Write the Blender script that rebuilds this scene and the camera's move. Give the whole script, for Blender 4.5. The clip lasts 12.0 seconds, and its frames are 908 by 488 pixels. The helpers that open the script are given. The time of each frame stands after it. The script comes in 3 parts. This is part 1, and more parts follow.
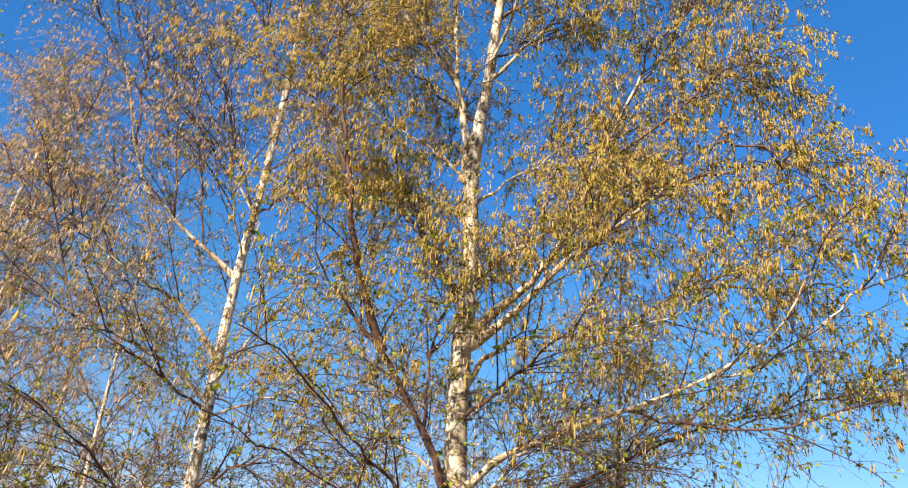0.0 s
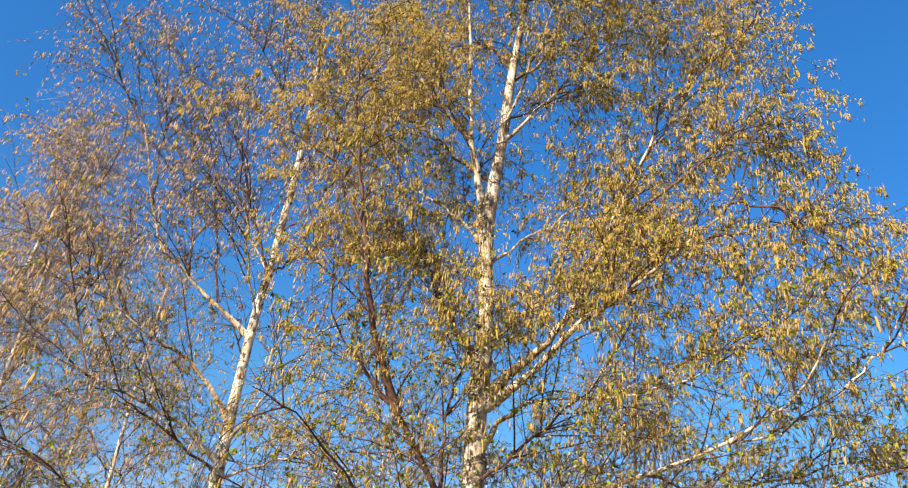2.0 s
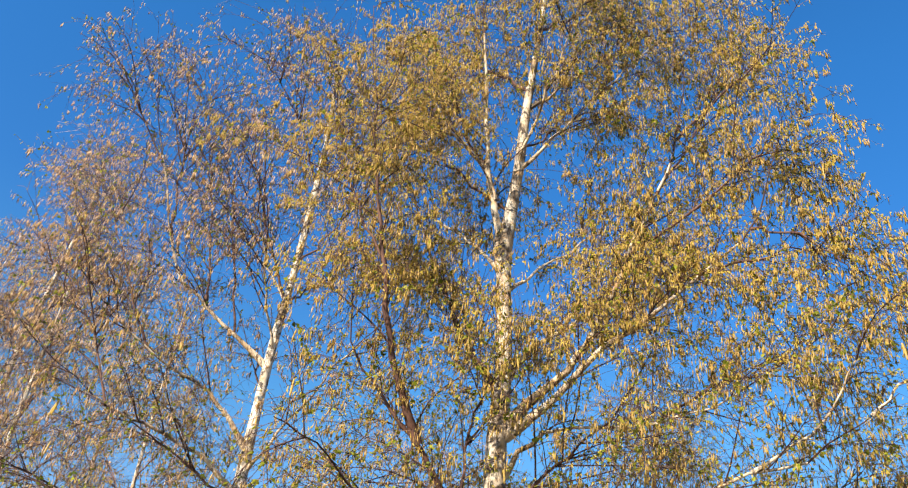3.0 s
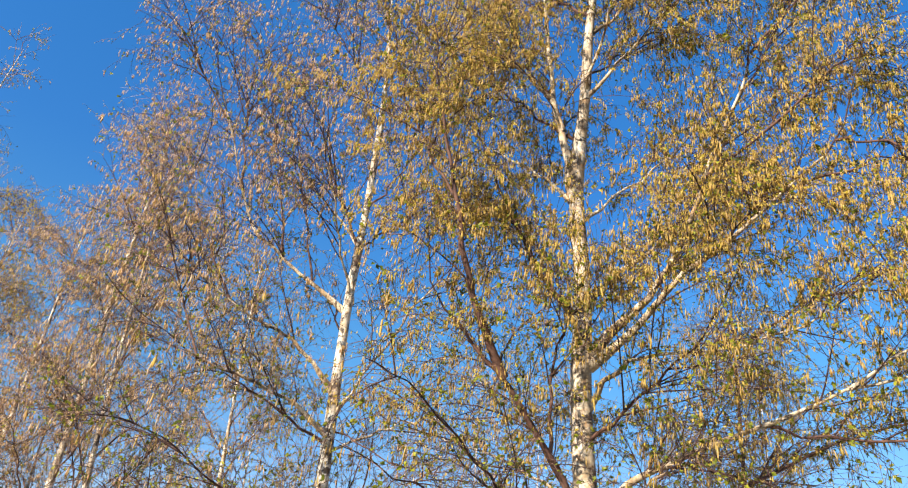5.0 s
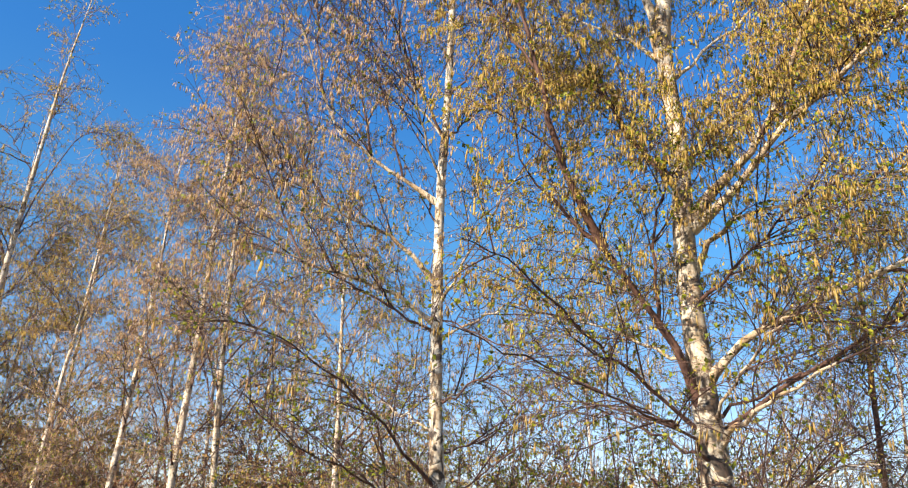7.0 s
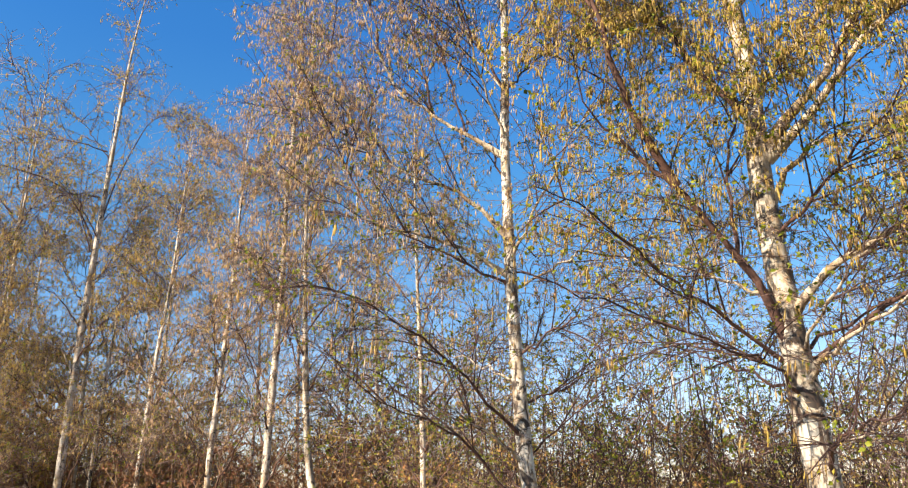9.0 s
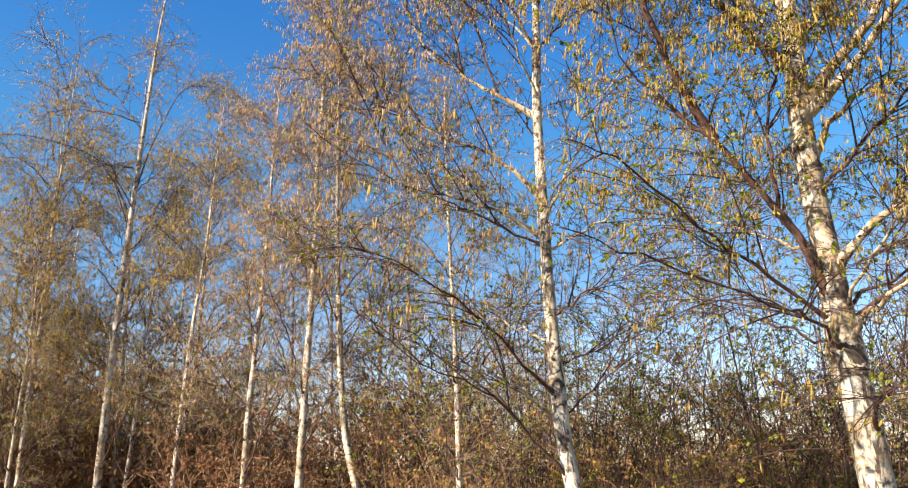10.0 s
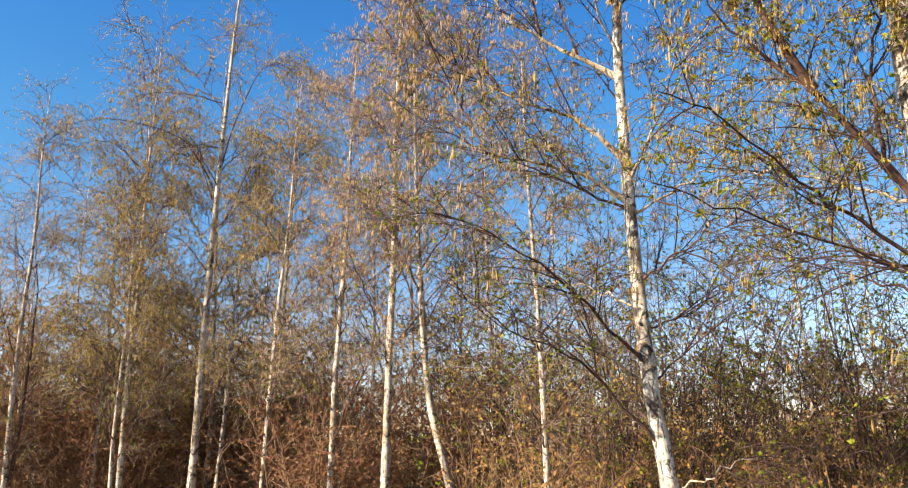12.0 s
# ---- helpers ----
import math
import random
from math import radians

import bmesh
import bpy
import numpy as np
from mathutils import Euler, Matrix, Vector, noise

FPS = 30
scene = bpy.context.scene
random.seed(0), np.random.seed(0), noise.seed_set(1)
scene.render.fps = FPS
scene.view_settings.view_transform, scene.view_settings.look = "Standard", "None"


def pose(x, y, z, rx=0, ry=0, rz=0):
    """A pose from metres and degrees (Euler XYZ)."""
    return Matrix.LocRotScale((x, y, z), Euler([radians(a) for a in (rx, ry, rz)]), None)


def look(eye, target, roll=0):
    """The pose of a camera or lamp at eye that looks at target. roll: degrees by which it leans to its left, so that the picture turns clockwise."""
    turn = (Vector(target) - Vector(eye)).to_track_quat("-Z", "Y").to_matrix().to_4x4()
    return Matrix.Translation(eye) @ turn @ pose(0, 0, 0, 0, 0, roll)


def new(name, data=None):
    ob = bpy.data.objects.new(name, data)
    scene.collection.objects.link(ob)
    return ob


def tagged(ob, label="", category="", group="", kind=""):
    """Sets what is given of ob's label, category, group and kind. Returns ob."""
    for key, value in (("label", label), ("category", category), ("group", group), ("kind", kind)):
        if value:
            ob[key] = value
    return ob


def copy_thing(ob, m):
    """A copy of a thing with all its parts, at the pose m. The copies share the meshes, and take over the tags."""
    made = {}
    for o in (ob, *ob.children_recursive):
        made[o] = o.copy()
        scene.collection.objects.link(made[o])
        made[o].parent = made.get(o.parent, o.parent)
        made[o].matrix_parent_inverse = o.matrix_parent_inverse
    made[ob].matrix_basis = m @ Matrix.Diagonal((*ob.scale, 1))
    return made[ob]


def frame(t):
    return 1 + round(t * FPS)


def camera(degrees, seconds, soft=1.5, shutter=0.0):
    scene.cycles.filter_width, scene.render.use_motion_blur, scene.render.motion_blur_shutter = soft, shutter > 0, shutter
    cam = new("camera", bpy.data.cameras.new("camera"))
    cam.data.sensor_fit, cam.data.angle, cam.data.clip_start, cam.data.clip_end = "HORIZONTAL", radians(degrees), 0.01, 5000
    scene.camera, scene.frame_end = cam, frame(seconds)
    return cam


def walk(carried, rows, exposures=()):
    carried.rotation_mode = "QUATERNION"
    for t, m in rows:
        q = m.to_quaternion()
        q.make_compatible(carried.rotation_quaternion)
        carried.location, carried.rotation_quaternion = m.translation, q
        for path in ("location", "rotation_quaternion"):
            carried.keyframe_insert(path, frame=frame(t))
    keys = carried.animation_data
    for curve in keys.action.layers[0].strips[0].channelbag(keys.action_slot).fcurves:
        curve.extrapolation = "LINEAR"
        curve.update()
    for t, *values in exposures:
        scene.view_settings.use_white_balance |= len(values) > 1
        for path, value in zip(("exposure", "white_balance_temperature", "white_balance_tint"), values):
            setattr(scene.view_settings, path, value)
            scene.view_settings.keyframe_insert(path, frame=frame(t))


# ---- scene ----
# ---------------------------------------------------------------- camera
cam = camera(59.73, 12.0, soft=1.22)


def eye_row(t, x, y, z, yaw, pitch, roll):
    """yaw: degrees to the left of +y, pitch: degrees up."""
    a, b = radians(yaw), radians(pitch)
    way = Vector((-math.sin(a) * math.cos(b), math.cos(a) * math.cos(b), math.sin(b)))
    eye = Vector((x, y, z))
    return t, look(eye, eye + way, roll)


walk(cam, [
    eye_row(0.0, -0.002, 0.000, 1.600, 5.14, 28.16, 6.02),
    eye_row(0.5, -0.008, -0.005, 1.607, 5.34, 29.23, 6.26),
    eye_row(1.0, -0.023, -0.014, 1.611, 5.65, 30.35, 6.38),
    eye_row(1.5, -0.036, -0.028, 1.614, 5.62, 31.21, 7.16),
    eye_row(2.0, -0.042, -0.022, 1.624, 6.33, 31.98, 6.60),
    eye_row(2.5, -0.060, -0.026, 1.626, 7.48, 32.93, 6.54),
    eye_row(2.7, -0.066, -0.027, 1.625, 7.50, 33.51, 6.86),
    eye_row(4.3, -0.110, -0.032, 1.619, 9.74, 34.22, 6.04),
    eye_row(4.5, -0.116, -0.033, 1.618, 10.50, 32.71, 5.86),
    eye_row(5.0, -0.152, -0.003, 1.607, 12.15, 29.17, 5.44),
    eye_row(5.5, -0.147, 0.030, 1.592, 13.76, 26.39, 4.34),
    eye_row(6.0, -0.143, 0.069, 1.577, 16.34, 23.88, 3.27),
    eye_row(6.5, -0.159, 0.085, 1.565, 17.91, 22.17, 3.08),
    eye_row(7.0, -0.161, 0.073, 1.562, 18.97, 21.17, 2.12),
    eye_row(7.2, -0.162, 0.073, 1.560, 19.47, 20.98, 1.57),
    eye_row(8.8, -0.167, 0.069, 1.539, 23.69, 18.56, -0.34),
    eye_row(9.0, -0.168, 0.068, 1.536, 24.20, 17.99, -0.54),
    eye_row(9.5, -0.201, 0.073, 1.510, 25.28, 17.11, -0.71),
    eye_row(10.0, -0.210, 0.082, 1.492, 26.38, 15.81, -0.62),
    eye_row(10.5, -0.214, 0.094, 1.490, 27.52, 15.27, -0.97),
    eye_row(11.0, -0.236, 0.093, 1.476, 29.00, 15.14, -0.81),
    eye_row(11.5, -0.256, 0.089, 1.462, 30.46, 14.73, -0.64),
    eye_row(12.0, -0.275, 0.096, 1.449, 32.01, 14.04, -0.49),
], exposures=[(0.0, 1.48), (12.0, 1.48)])

# ---------------------------------------------------------------- light
SUN_ELEVATION, SUN_AZIMUTH = radians(28), radians(212)   # azimuth clockwise from +y
world = bpy.data.worlds.new("sky")
scene.world = world
world.use_nodes = True
wn, wl = world.node_tree.nodes, world.node_tree.links
sky = wn.new("ShaderNodeTexSky")
sky.sky_type, sky.sun_disc = "NISHITA", False
sky.sun_elevation, sky.sun_rotation = SUN_ELEVATION, SUN_AZIMUTH
sky.air_density, sky.dust_density, sky.ozone_density, sky.altitude = 1.0, 0.3, 2.0, 100
grade = wn.new("ShaderNodeHueSaturation")
grade.inputs["Saturation"].default_value = 1.22
wl.new(sky.outputs["Color"], grade.inputs["Color"])
# a clean, cold evening air: bluer than the model towards the zenith, milky at the horizon
where = wn.new("ShaderNodeTexCoord")
axis = wn.new("ShaderNodeSeparateXYZ")
air = wn.new("ShaderNodeValToRGB")
for _ in range(4):
    air.color_ramp.elements.new(0.5)
for e, (p, c) in zip(air.color_ramp.elements, [(0.0, (0.74, 0.63, 0.68)), (0.14, (0.74, 0.65, 0.67)), (0.23, (0.56, 0.61, 0.65)), (0.36, (0.46, 0.69, 0.74)), (0.52, (0.33, 0.64, 0.83)), (0.7, (0.33, 0.72, 0.92))]):
    e.position, e.color = p, (*c, 1)
tint = wn.new("ShaderNodeMix")
tint.data_type, tint.blend_type = "RGBA", "MULTIPLY"
tint.inputs[0].default_value = 1.0
wl.new(where.outputs["Generated"], axis.inputs["Vector"])
wl.new(axis.outputs["Z"], air.inputs["Fac"])
wl.new(grade.outputs["Color"], tint.inputs[6])
wl.new(air.outputs["Color"], tint.inputs[7])
wl.new(tint.outputs[2], wn["Background"].inputs["Color"])
wn["Background"].inputs["Strength"].default_value = 0.106

sun = new("sun", bpy.data.lights.new("sun", "SUN"))
sun.data.energy, sun.data.angle, sun.data.color = 5.0, radians(0.6), (1.0, 0.845, 0.635)
to_sun = Vector((math.sin(SUN_AZIMUTH) * math.cos(SUN_ELEVATION), math.cos(SUN_AZIMUTH) * math.cos(SUN_ELEVATION), math.sin(SUN_ELEVATION)))
sun.matrix_basis = look(to_sun * 50, (0, 0, 0))


# ---------------------------------------------------------------- materials
def material(name, rough=0.8):
    m = bpy.data.materials.new(name)
    m.use_nodes = True
    nodes, links = m.node_tree.nodes, m.node_tree.links
    bsdf = nodes["Principled BSDF"]
    bsdf.inputs["Roughness"].default_value = rough
    bsdf.inputs["Specular IOR Level"].default_value = 0.25
    return m, nodes, links, bsdf


def ramp(nodes, stops):
    r = nodes.new("ShaderNodeValToRGB")
    while len(r.color_ramp.elements) < len(stops):
        r.color_ramp.elements.new(0.5)
    for e, (p, c) in zip(r.color_ramp.elements, stops):
        e.position, e.color = p, (*c, 1)
    return r


def textured(nodes, links, scale, stretch=(1, 1, 1), detail=5.0, rough=0.6, warp=0.0):
    co = nodes.new("ShaderNodeTexCoord")
    mp = nodes.new("ShaderNodeMapping")
    mp.inputs["Scale"].default_value = stretch
    no = nodes.new("ShaderNodeTexNoise")
    no.inputs["Scale"].default_value, no.inputs["Detail"].default_value = scale, detail
    no.inputs["Roughness"].default_value, no.inputs["Distortion"].default_value = rough, warp
    links.new(co.outputs["Object"], mp.inputs["Vector"])
    links.new(mp.outputs["Vector"], no.inputs["Vector"])
    return no.outputs["Fac"]


def mixed(nodes, links, fac, a, b, kind="MIX"):
    m = nodes.new("ShaderNodeMix")
    m.data_type, m.blend_type = "RGBA", kind
    for socket, v in ((m.inputs[0], fac), (m.inputs[6], a), (m.inputs[7], b)):
        if isinstance(v, (tuple, float, int)):
            socket.default_value = (*v, 1) if isinstance(v, tuple) else v
        else:
            links.new(v, socket)
    return m.outputs[2]


def bumped(nodes, links, bsdf, height, strength, distance):
    b = nodes.new("ShaderNodeBump")
    b.inputs["Strength"].default_value, b.inputs["Distance"].default_value = strength, distance
    links.new(height, b.inputs["Height"])
    links.new(b.outputs["Normal"], bsdf.inputs["Normal"])


def birch_bark(name, white, dark_share, cracks=0.60):
    """White papery bark with dark cross streaks, black scars and ochre flakes."""
    m, n, l, bsdf = material(name, 0.7)
    tone = textured(n, l, 6.0, (1, 1, 0.7), 8.0, 0.7)
    base = ramp(n, [(0.40, (white[0] * 0.50, white[1] * 0.42, white[2] * 0.32)), (0.52, white), (0.72, tuple(min(1, c * 1.15) for c in white))])
    l.new(tone, base.inputs["Fac"])
    streak = textured(n, l, 8.0, (1.0, 1.0, 4.5), 6.0, 0.7, 0.8)
    cut = ramp(n, [(0.0, (1, 1, 1)), (0.60, (1, 1, 1)), (0.68, (0, 0, 0))])
    l.new(streak, cut.inputs["Fac"])
    marked = mixed(n, l, cut.outputs["Color"], (0.10, 0.075, 0.06), base.outputs["Color"])
    scar = textured(n, l, 6.0, (1, 1, 1.3), 8.0, 0.72, 1.2)
    hole = ramp(n, [(0.0, (1, 1, 1)), (dark_share, (1, 1, 1)), (dark_share + 0.05, (0, 0, 0))])
    l.new(scar, hole.inputs["Fac"])
    scarred = mixed(n, l, hole.outputs["Color"], (0.05, 0.04, 0.035), marked)
    flake = textured(n, l, 9.0, (1, 1, 1.8), 6.0, 0.7, 1.0)
    peel = ramp(n, [(0.0, (0, 0, 0)), (0.54, (0, 0, 0)), (0.64, (0.8, 0.8, 0.8))])
    l.new(flake, peel.inputs["Fac"])
    peeled = mixed(n, l, peel.outputs["Color"], scarred, (0.36, 0.22, 0.11))
    crack = textured(n, l, 26.0, (1, 1, 0.22), 6.0, 0.7, 0.6)
    slit = ramp(n, [(0.0, (0, 0, 0)), (cracks - 0.06, (0, 0, 0)), (cracks, (1, 1, 1))])
    l.new(crack, slit.inputs["Fac"])
    done = mixed(n, l, slit.outputs["Color"], peeled, (0.09, 0.065, 0.05))
    l.new(done, bsdf.inputs["Base Color"])
    bumped(n, l, bsdf, scar, 0.5, 0.01)
    return m


def plain_bark(name, dark, light, scale=30.0):
    m, n, l, bsdf = material(name, 0.8)
    tone = textured(n, l, scale, (1, 1, 0.4))
    r = ramp(n, [(0.3, dark), (0.7, light)])
    l.new(tone, r.inputs["Fac"])
    l.new(r.outputs["Color"], bsdf.inputs["Base Color"])
    bumped(n, l, bsdf, tone, 0.4, 0.004)
    return m


def clump_material(name, colours, single, rough=0.6, through_light=0.0):
    """Colours spread over the pieces, by the island of a joined mesh or by the object."""
    m, n, l, bsdf = material(name, rough)
    if single:
        rnd = n.new("ShaderNodeObjectInfo").outputs["Random"]
    else:
        rnd = n.new("ShaderNodeNewGeometry").outputs["Random Per Island"]
    r = ramp(n, [(i / (len(colours) - 1), c) for i, c in enumerate(colours)])
    l.new(rnd, r.inputs["Fac"])
    grain = textured(n, l, 260.0)
    spread = ramp(n, [(0.3, (0.72, 0.72, 0.72)), (0.7, (1.15, 1.15, 1.15))])
    l.new(grain, spread.inputs["Fac"])
    col = mixed(n, l, 1.0, r.outputs["Color"], spread.outputs["Color"], "MULTIPLY")
    l.new(col, bsdf.inputs["Base Color"])
    if through_light:
        t = n.new("ShaderNodeBsdfTranslucent")
        l.new(col, t.inputs["Color"])
        mx = n.new("ShaderNodeMixShader")
        mx.inputs[0].default_value = through_light
        l.new(bsdf.outputs[0], mx.inputs[1])
        l.new(t.outputs[0], mx.inputs[2])
        l.new(mx.outputs[0], n["Material Output"].inputs["Surface"])
    return m


BARK = birch_bark("birch_bark", (0.50, 0.45, 0.38), 0.515, 0.585)
BARK_WHITE = birch_bark("white_birch_bark", (0.56, 0.52, 0.46), 0.52, 0.60)
BARK_FAR = birch_bark("young_birch_bark", (0.55, 0.49, 0.42), 0.54, 0.60)
LIMB_PALE = birch_bark("limb_bark", (0.50, 0.43, 0.34), 0.54, 0.60)
LIMB_DARK = plain_bark("dark_limb_bark", (0.040, 0.022, 0.020), (0.135, 0.072, 0.055))
TWIG = plain_bark("twig_bark", (0.030, 0.018, 0.017), (0.085, 0.047, 0.040), 14.0)
TWIG_OCHRE = plain_bark("ochre_twig_bark", (0.16, 0.095, 0.058), (0.35, 0.21, 0.115), 14.0)
TWIG_BROWN = plain_bark("brown_twig_bark", (0.055, 0.032, 0.025), (0.16, 0.09, 0.06), 14.0)
GOLD = [(0.42, 0.27, 0.08), (0.56, 0.38, 0.13), (0.50, 0.36, 0.075), (0.63, 0.45, 0.20), (0.45, 0.34, 0.055)]
TAN = [(0.55, 0.35, 0.19), (0.66, 0.47, 0.30), (0.71, 0.56, 0.40), (0.60, 0.37, 0.19), (0.56, 0.42, 0.19)]
BUD = [(0.50, 0.35, 0.06), (0.62, 0.46, 0.08), (0.49, 0.41, 0.04), (0.66, 0.48, 0.14), (0.43, 0.38, 0.035)]
GREEN = [(0.09, 0.12, 0.014), (0.24, 0.28, 0.022), (0.38, 0.39, 0.035), (0.17, 0.20, 0.016), (0.06, 0.075, 0.014)]
CATKIN = clump_material("catkin_gold", GOLD, False, 0.75, 0.45)
CATKIN_ONE = clump_material("catkin_gold_single", GOLD, True, 0.75, 0.4)
CATKIN_TAN = clump_material("catkin_tan", TAN, False, 0.75, 0.45)
LEAF = clump_material("young_leaf", GREEN, False, 0.5, 0.5)
BUD_LEAF = clump_material("opening_leaf", BUD, False, 0.55, 0.5)
BUD_TAN = clump_material("opening_tan_leaf", [(0.55, 0.36, 0.14), (0.66, 0.47, 0.20), (0.50, 0.40, 0.07), (0.68, 0.46, 0.26)], False, 0.55, 0.5)
BUD_OLIVE = clump_material("opening_olive_leaf", [(0.46, 0.33, 0.09), (0.56, 0.42, 0.14), (0.46, 0.38, 0.05), (0.54, 0.38, 0.15)], False, 0.55, 0.5)
LEAF_ONE = clump_material("young_leaf_single", GREEN, True, 0.5, 0.5)
DRY_LEAF = clump_material("withered_leaf", [(0.14, 0.055, 0.036), (0.25, 0.105, 0.06), (0.34, 0.17, 0.09), (0.30, 0.18, 0.07), (0.20, 0.08, 0.055)], False, 0.7, 0.35)
OLIVE_LEAF = clump_material("thicket_leaf", [(0.34, 0.20, 0.07), (0.50, 0.34, 0.11), (0.48, 0.26, 0.10), (0.38, 0.31, 0.06), (0.26, 0.22, 0.05)], False, 0.7, 0.4)
LOW_LEAF = clump_material("low_shrub_leaf", [(0.30, 0.13, 0.06), (0.42, 0.20, 0.08), (0.45, 0.33, 0.07), (0.25, 0.16, 0.05), (0.36, 0.18, 0.09)], False, 0.7, 0.35)
TWIG_FINE = clump_material("fine_twig", [(0.03, 0.018, 0.018), (0.07, 0.036, 0.034), (0.13, 0.075, 0.062), (0.22, 0.145, 0.115), (0.05, 0.028, 0.026)], False, 0.7)
# far sprigs paler and greyer than TWIG_FINE: lilac distance haze put into their colour
TWIG_HAZE = clump_material("hazy_far_twig", [(0.06, 0.036, 0.034), (0.19, 0.12, 0.10), (0.32, 0.25, 0.24), (0.24, 0.16, 0.09), (0.38, 0.30, 0.28)], False, 0.7)
DRY_GRASS = clump_material("dry_grass", [(0.34, 0.24, 0.12), (0.46, 0.34, 0.18), (0.28, 0.24, 0.10)], False, 0.8, 0.2)


# ---------------------------------------------------------------- mesh tools
def mesh_of(name, verts, faces, mat, smooth=True):
    """verts (V, 3); faces: one or more (F, n) arrays."""
    me = bpy.data.meshes.new(name)
    faces = [f for f in faces if len(f)]
    verts = np.asarray(verts, np.float32)
    me.vertices.add(len(verts))
    me.vertices.foreach_set("co", verts.ravel())
    idx = np.concatenate([f.ravel() for f in faces]).astype(np.int32)
    sizes = np.concatenate([np.full(len(f), f.shape[1]) for f in faces]).astype(np.int32)
    me.loops.add(len(idx))
    me.loops.foreach_set("vertex_index", idx)
    me.polygons.add(len(sizes))
    me.polygons.foreach_set("loop_start", np.r_[0, np.cumsum(sizes)[:-1]].astype(np.int32))
    me.polygons.foreach_set("use_smooth", np.full(len(sizes), smooth))
    me.update(calc_edges=True)
    me.materials.append(mat)
    return me


def unit(v):
    return v / np.maximum(np.linalg.norm(v, axis=-1, keepdims=True), 1e-9)


def spline(points, n):
    """n points on a smooth curve through the given ones."""
    p = np.array(points, float)
    p = np.vstack([2 * p[0] - p[1], p, 2 * p[-1] - p[-2]])
    u = np.linspace(0, len(p) - 3 - 1e-6, n)
    i, f = u.astype(int), (u % 1)[:, None]
    a, b, c, d = p[i], p[i + 1], p[i + 2], p[i + 3]
    return 0.5 * (2 * b + (c - a) * f + (2 * a - 5 * b + 4 * c - d) * f**2 + (3 * b - a - 3 * c + d) * f**3)


def tubes(curves, radii, sides, wobble=0.0, rng=None):
    """Round tubes along curves (N, K, 3) with radii (N, K): vertices and quads."""
    n, k, _ = curves.shape
    tan = unit(np.gradient(curves, axis=1))
    ref = np.where(np.abs(tan[:, :1, 2:3]) > 0.8, np.array([1.0, 0, 0]), np.array([0, 0, 1.0]))
    a = unit(np.cross(tan, np.broadcast_to(ref, tan.shape)))
    b = np.cross(tan, a)
    th = np.arange(sides) / sides * 2 * np.pi
    ring = a[:, :, None] * np.cos(th)[:, None] + b[:, :, None] * np.sin(th)[:, None]
    r = np.broadcast_to(radii[..., None], (n, k, sides))
    if wobble:
        r = r * (1 + wobble * rng.normal(size=(n, k, sides)))
    verts = (curves[:, :, None] + ring * r[..., None]).reshape(-1, 3)
    base = (np.arange(n)[:, None, None] * k + np.arange(k - 1)[None, :, None]) * sides
    j = np.arange(sides)[None, None]
    j2 = (j + 1) % sides
    quads = np.stack([base + j, base + j2, base + sides + j2, base + sides + j], -1).reshape(-1, 4)
    return verts, quads


def part(name, me, parent, label="", kind=""):
    ob = new(name, me)
    ob.parent = parent
    return tagged(ob, label, "", "", kind)


def sample(curves, which, s):
    """Points and directions on curves[which] at fractions s."""
    k = curves.shape[1]
    u = np.clip(s, 0, 0.9999) * (k - 1)
    i, f = u.astype(int), (u % 1)[:, None]
    a, b = curves[which, i], curves[which, i + 1]
    return a + (b - a) * f, unit(b - a)


def grow(rng, curves, lengths, per_metre, s0, reach, spread, rise, weight, steps, jitter=0.06, shrink=0.5):
    """Side shoots on curves, standing alternately round their parent: how many a metre, from fraction s0 on; reach (low, high) metres;
    spread: away from the parent's line; rise: upward bias; weight: how far they bend down, more towards the tip. Returns curves (M, steps, 3) and lengths."""
    count = rng.poisson(np.maximum(lengths * (1 - s0) * per_metre, 0))
    which = np.repeat(np.arange(len(curves)), count)
    s = s0 + (1 - s0) * rng.random(len(which))
    p, tan = sample(curves, which, s)
    side = unit(np.cross(tan, rng.normal(size=tan.shape) * (1, 1, 2.2)))
    way = unit(tan * (1 - spread) + side * spread + np.array([0, 0, rise]))
    length = rng.uniform(*reach, len(which)) * (1 - shrink * s)
    sway = jitter * rng.normal(size=way.shape)
    out = [p]
    step = (length / (steps - 1))[:, None]
    for i in range(steps - 1):
        p = p + way * step
        out.append(p)
        pull = weight * step * 10 * (0.5 + i / steps)
        way = unit(way - np.array([0, 0, 1.0]) * pull + sway + 0.7 * jitter * rng.normal(size=way.shape))
    return np.stack(out, 1), length


def thinned(rng, points, cell, most):
    """Which points to keep so that no cube of that size holds more than so many."""
    key = np.floor(points / cell + rng.random(3)).astype(np.int64) @ np.array([1, 4096, 4096**2])
    order = rng.permutation(len(key))
    order = order[np.argsort(key[order], kind="stable")]
    k = key[order]
    first = np.r_[0, np.flatnonzero(np.diff(k)) + 1]
    rank = np.arange(len(k)) - np.repeat(first, np.diff(np.r_[first, len(k)]))
    keep = np.zeros(len(k), bool)
    keep[order] = rank < most
    return keep


